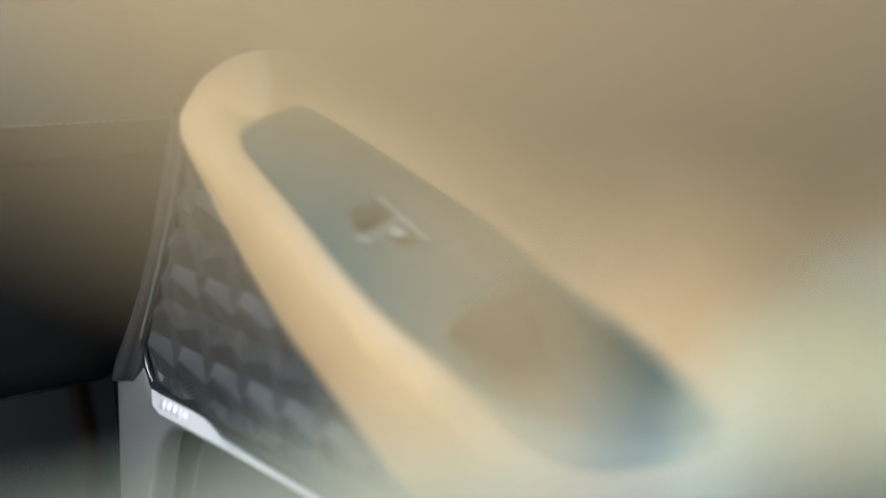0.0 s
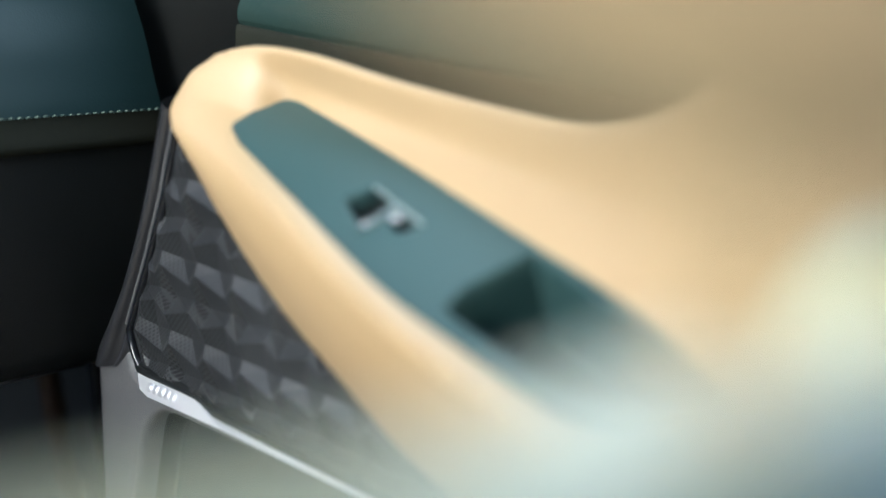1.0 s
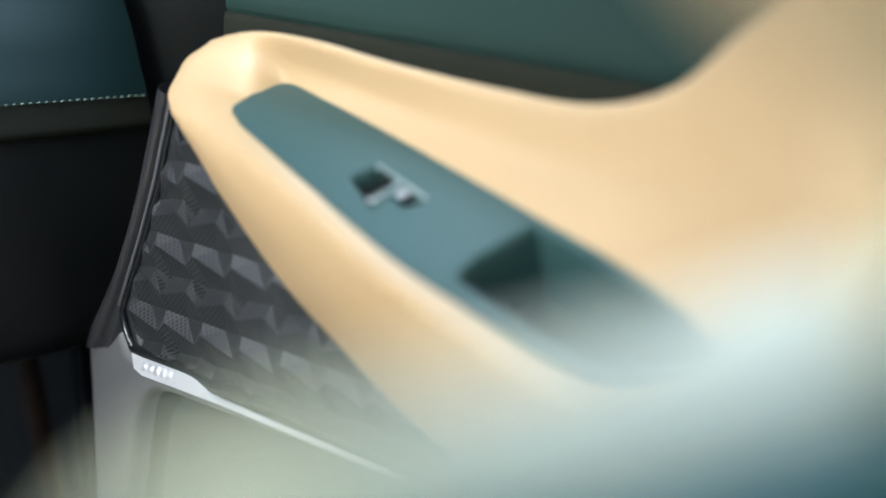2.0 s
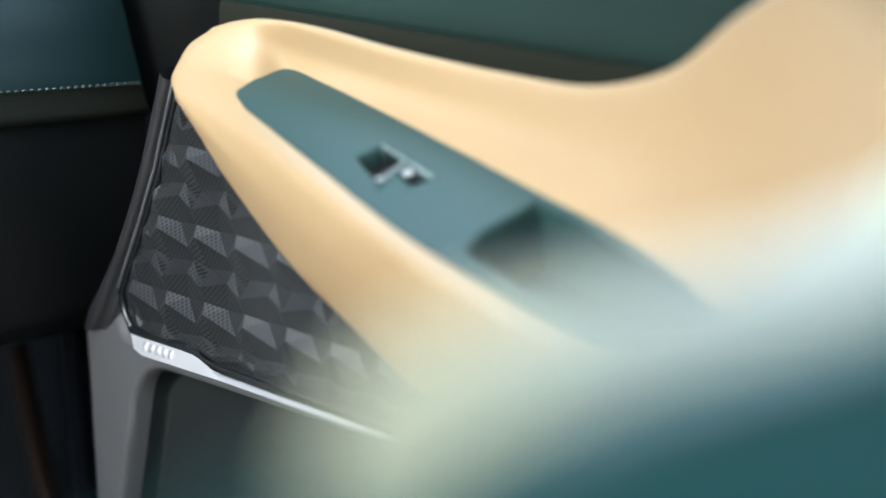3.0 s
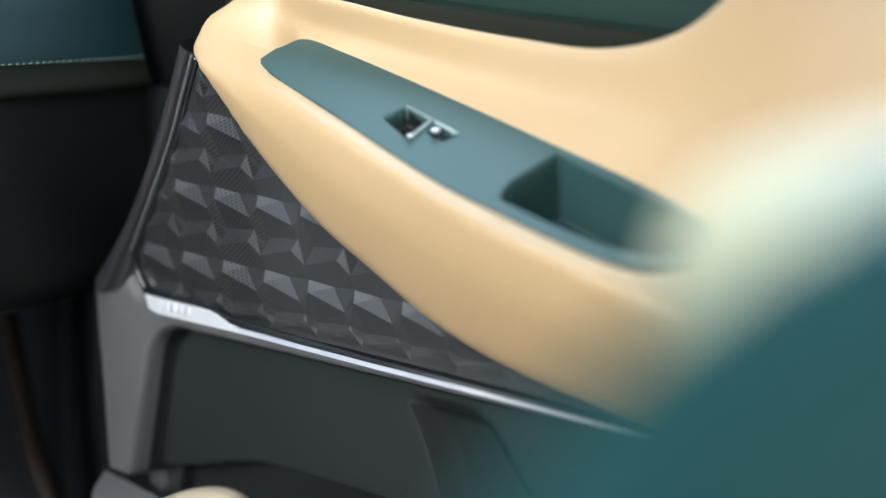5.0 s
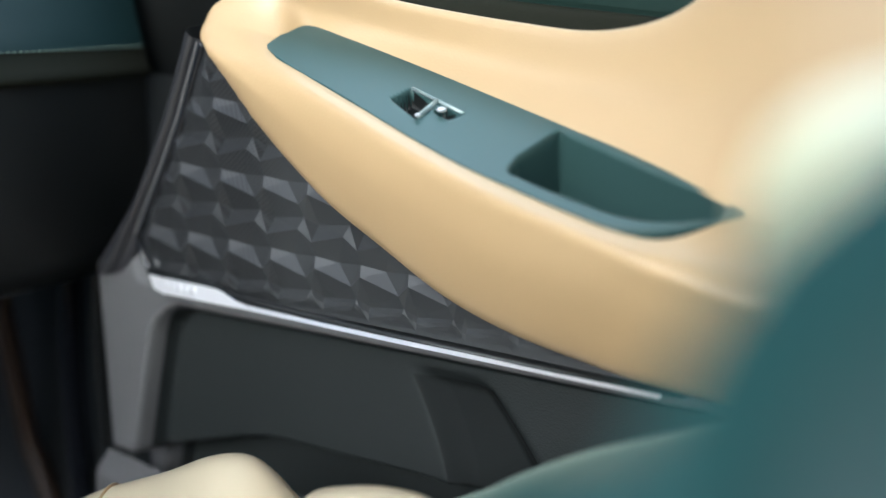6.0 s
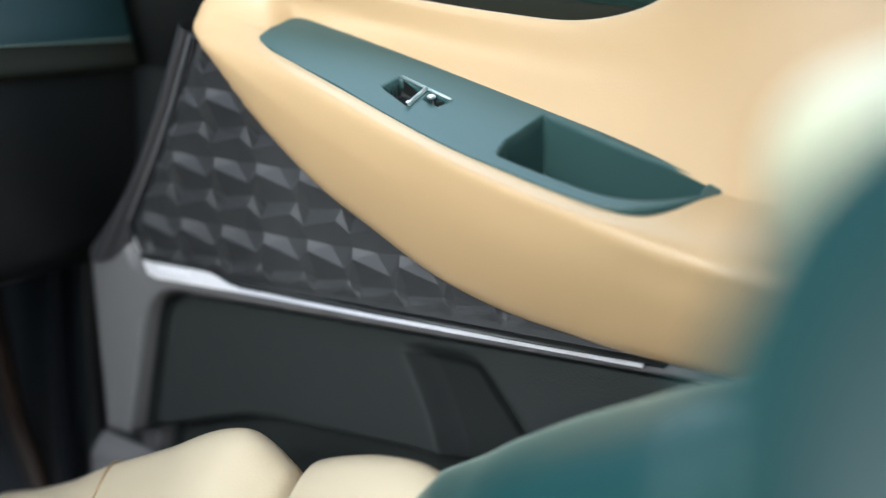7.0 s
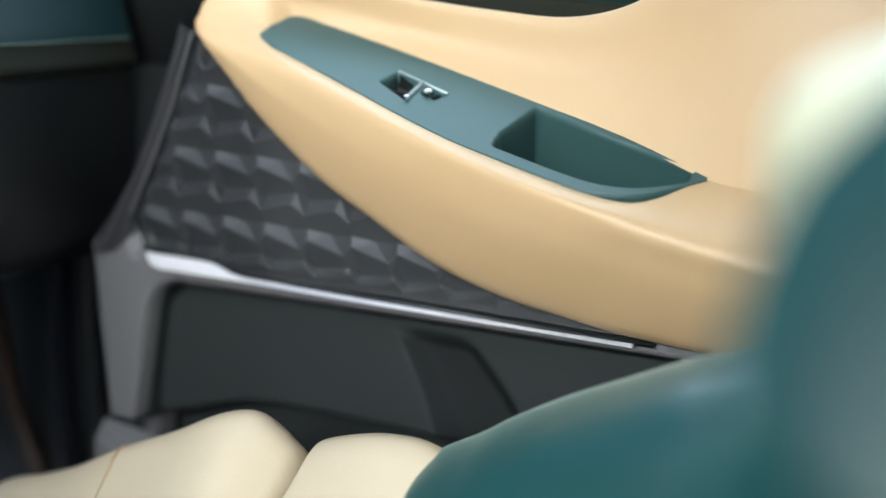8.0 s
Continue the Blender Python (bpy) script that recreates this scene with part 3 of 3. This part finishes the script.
back_shell("rear_shell", SHELL, TEAL, "teal leather rear shell of the backrest")
back_shell("backrest_cushion", CUSHION, SAGE, "pale sage leather top and front of the backrest")
bm = bmesh.new()
superball(bm, (0.835, -0.165, 0.142), (0.050, 0.045, 0.095), (2.2, 2.2, 2.2))
adopt(part("outer_bolster", bm, SAGE, None, "pale outer shoulder bolster", lean=False), seat)
bm = bmesh.new()
superball(bm, (0.935, -0.320, 0.397), (0.062, 0.130, 0.120), (2.3, 2.3, 2.3), (0, -6, 0))
adopt(part("headrest", bm, HEAD, None, "cream leather headrest", lean=False), seat)
for y in (-0.345, -0.285):
    bm = bmesh.new()
    tube(bm, [Vector((0.915, y, 0.21)), Vector((0.930, y, 0.36))], 0.008, 12)
    adopt(part("headrest_post", bm, HEAD, None, lean=False), seat)
ACROSS = [(-0.118, -0.16), (-0.122, -0.06), (-0.130, -0.022), (-0.141, -0.006), (-0.155, 0.0), (-0.172, -0.004), (-0.20, -0.022), (-0.245, -0.050), (-0.31, -0.072), (-0.45, -0.082), (-0.60, -0.080)]


# the side bolster has a broad flat top and falls steeply on both sides
ACROSS_BOLSTER = [(-0.100, -0.16), (-0.104, -0.06), (-0.112, -0.022), (-0.126, -0.005), (-0.150, 0.0), (-0.178, -0.005), (-0.204, -0.018), (-0.224, -0.038), (-0.240, -0.070), (-0.252, -0.115), (-0.262, -0.17)]


def crest_row(x, z, across=ACROSS):
    return rail([(x, y, z + d) for y, d in across], 60)


for crest, col, nm, lb in (
        ([(-0.07, -0.40), (-0.06, -0.29), (-0.04, -0.257), (0.02, -0.236), (0.072, -0.215), (0.121, -0.189), (0.193, -0.157), (0.240, -0.133), (0.268, -0.123), (0.288, -0.121), (0.305, -0.127), (0.322, -0.138), (0.340, -0.154), (0.350, -0.19), (0.352, -0.27)], CREAM_SEAT, "front_cushion", "pale cream leather front of the seat cushion"),
        ([(0.353, -0.27), (0.352, -0.17), (0.356, -0.143), (0.366, -0.132), (0.41, -0.119), (0.445, -0.115), (0.469, -0.117), (0.490, -0.126), (0.506, -0.142), (0.515, -0.175), (0.517, -0.27)], CREAM_SEAT, "rear_cushion", ""),
        ([(0.445, -0.27), (0.450, -0.155), (0.465, -0.133), (0.480, -0.121), (0.512, -0.103), (0.540, -0.084), (0.586, -0.058), (0.630, -0.037), (0.672, -0.017), (0.700, -0.006), (0.74, 0.008), (0.79, 0.02), (0.81, 0.0), (0.815, -0.10)], TEAL, "side_bolster", "teal leather side bolster")):
    bm = bmesh.new()
    skin(bm, [crest_row(x, z, ACROSS_BOLSTER if nm == "side_bolster" else ACROSS) for x, y, z in rail([(x, 0, z) for x, z in crest], 90)])
    seat_part(nm, bm, col, lb)
for x, z in ((0.128, -0.185), (0.352, -0.165)):
    bm = bmesh.new()
    line = crest_row(x, z)
    tube(bm, [p + Vector((0.35 * (-0.155 - p.y), 0, 0.12 * (-0.155 - p.y) + 0.0004)) for p in line[16:]], 0.0016, 8)
    seat_part("seam", bm, SEAM, "brownish cushion seam")
bm = bmesh.new()
box(bm, (0.0, -0.66, -0.42), (0.80, -0.14, -0.30), 0.04, 5)
seat_part("cushion_base", bm, CREAM_SEAT)
bm = bmesh.new()
box(bm, (0.12, -0.62, -0.45), (0.78, -0.22, -0.32), 0.02, 3)
seat_part("seat_frame", bm, BLACK)

# ---- cabin shell ----
def structure(name, bm, material, label):
    return tagged(part(name, bm, material, None, smooth=False, lean=False), label, "car body", kind="structure")


bm = bmesh.new()
box(bm, (-1.2, -1.75, -0.50), (2.2, 0.30, -0.451))
structure("floor", bm, CARPET, "dark carpeted car floor")
# headliner stays out of view; its opening is placed to steer daylight
bm = bmesh.new()
for lo, hi in (((0.02, -1.75), (0.12, 0.25)), ((0.12, -1.75), (0.68, -1.40)), ((0.12, -0.12), (0.68, 0.25)), ((0.68, -1.75), (2.20, 0.25))):
    box(bm, (*lo, 0.86), (*hi, 0.90))
structure("ceiling", bm, LINER, "unseen pale headliner round a glass roof opening sized for the light")
# far and rear walls are unseen, kept pale to bounce light onto the door
bm = bmesh.new()
box(bm, (-1.2, -1.80, -0.45), (2.2, -1.752, 0.32))
structure("wall_far_side", bm, LINER, "unseen opposite side of the car body, pale to bounce light")
bm = bmesh.new()
box(bm, (2.202, -1.75, -0.45), (2.25, 0.25, 0.35))
structure("wall_rear", bm, LINER, "unseen rear of the car body, pale to bounce light")
bm = bmesh.new()
box(bm, (-1.25, -1.75, -0.45), (-1.202, 0.25, 0.22))
structure("wall_front", bm, PAINT, "front bulkhead of the car body")
# ground out of sight, its pale colour added as a reflector for the cabin
bm = bmesh.new()
box(bm, (-300, -300, -1.0), (300, 300, -0.9))
structure("ground", bm, BOUNCE_GROUND, "unseen ground outside the car, pale to bounce light")
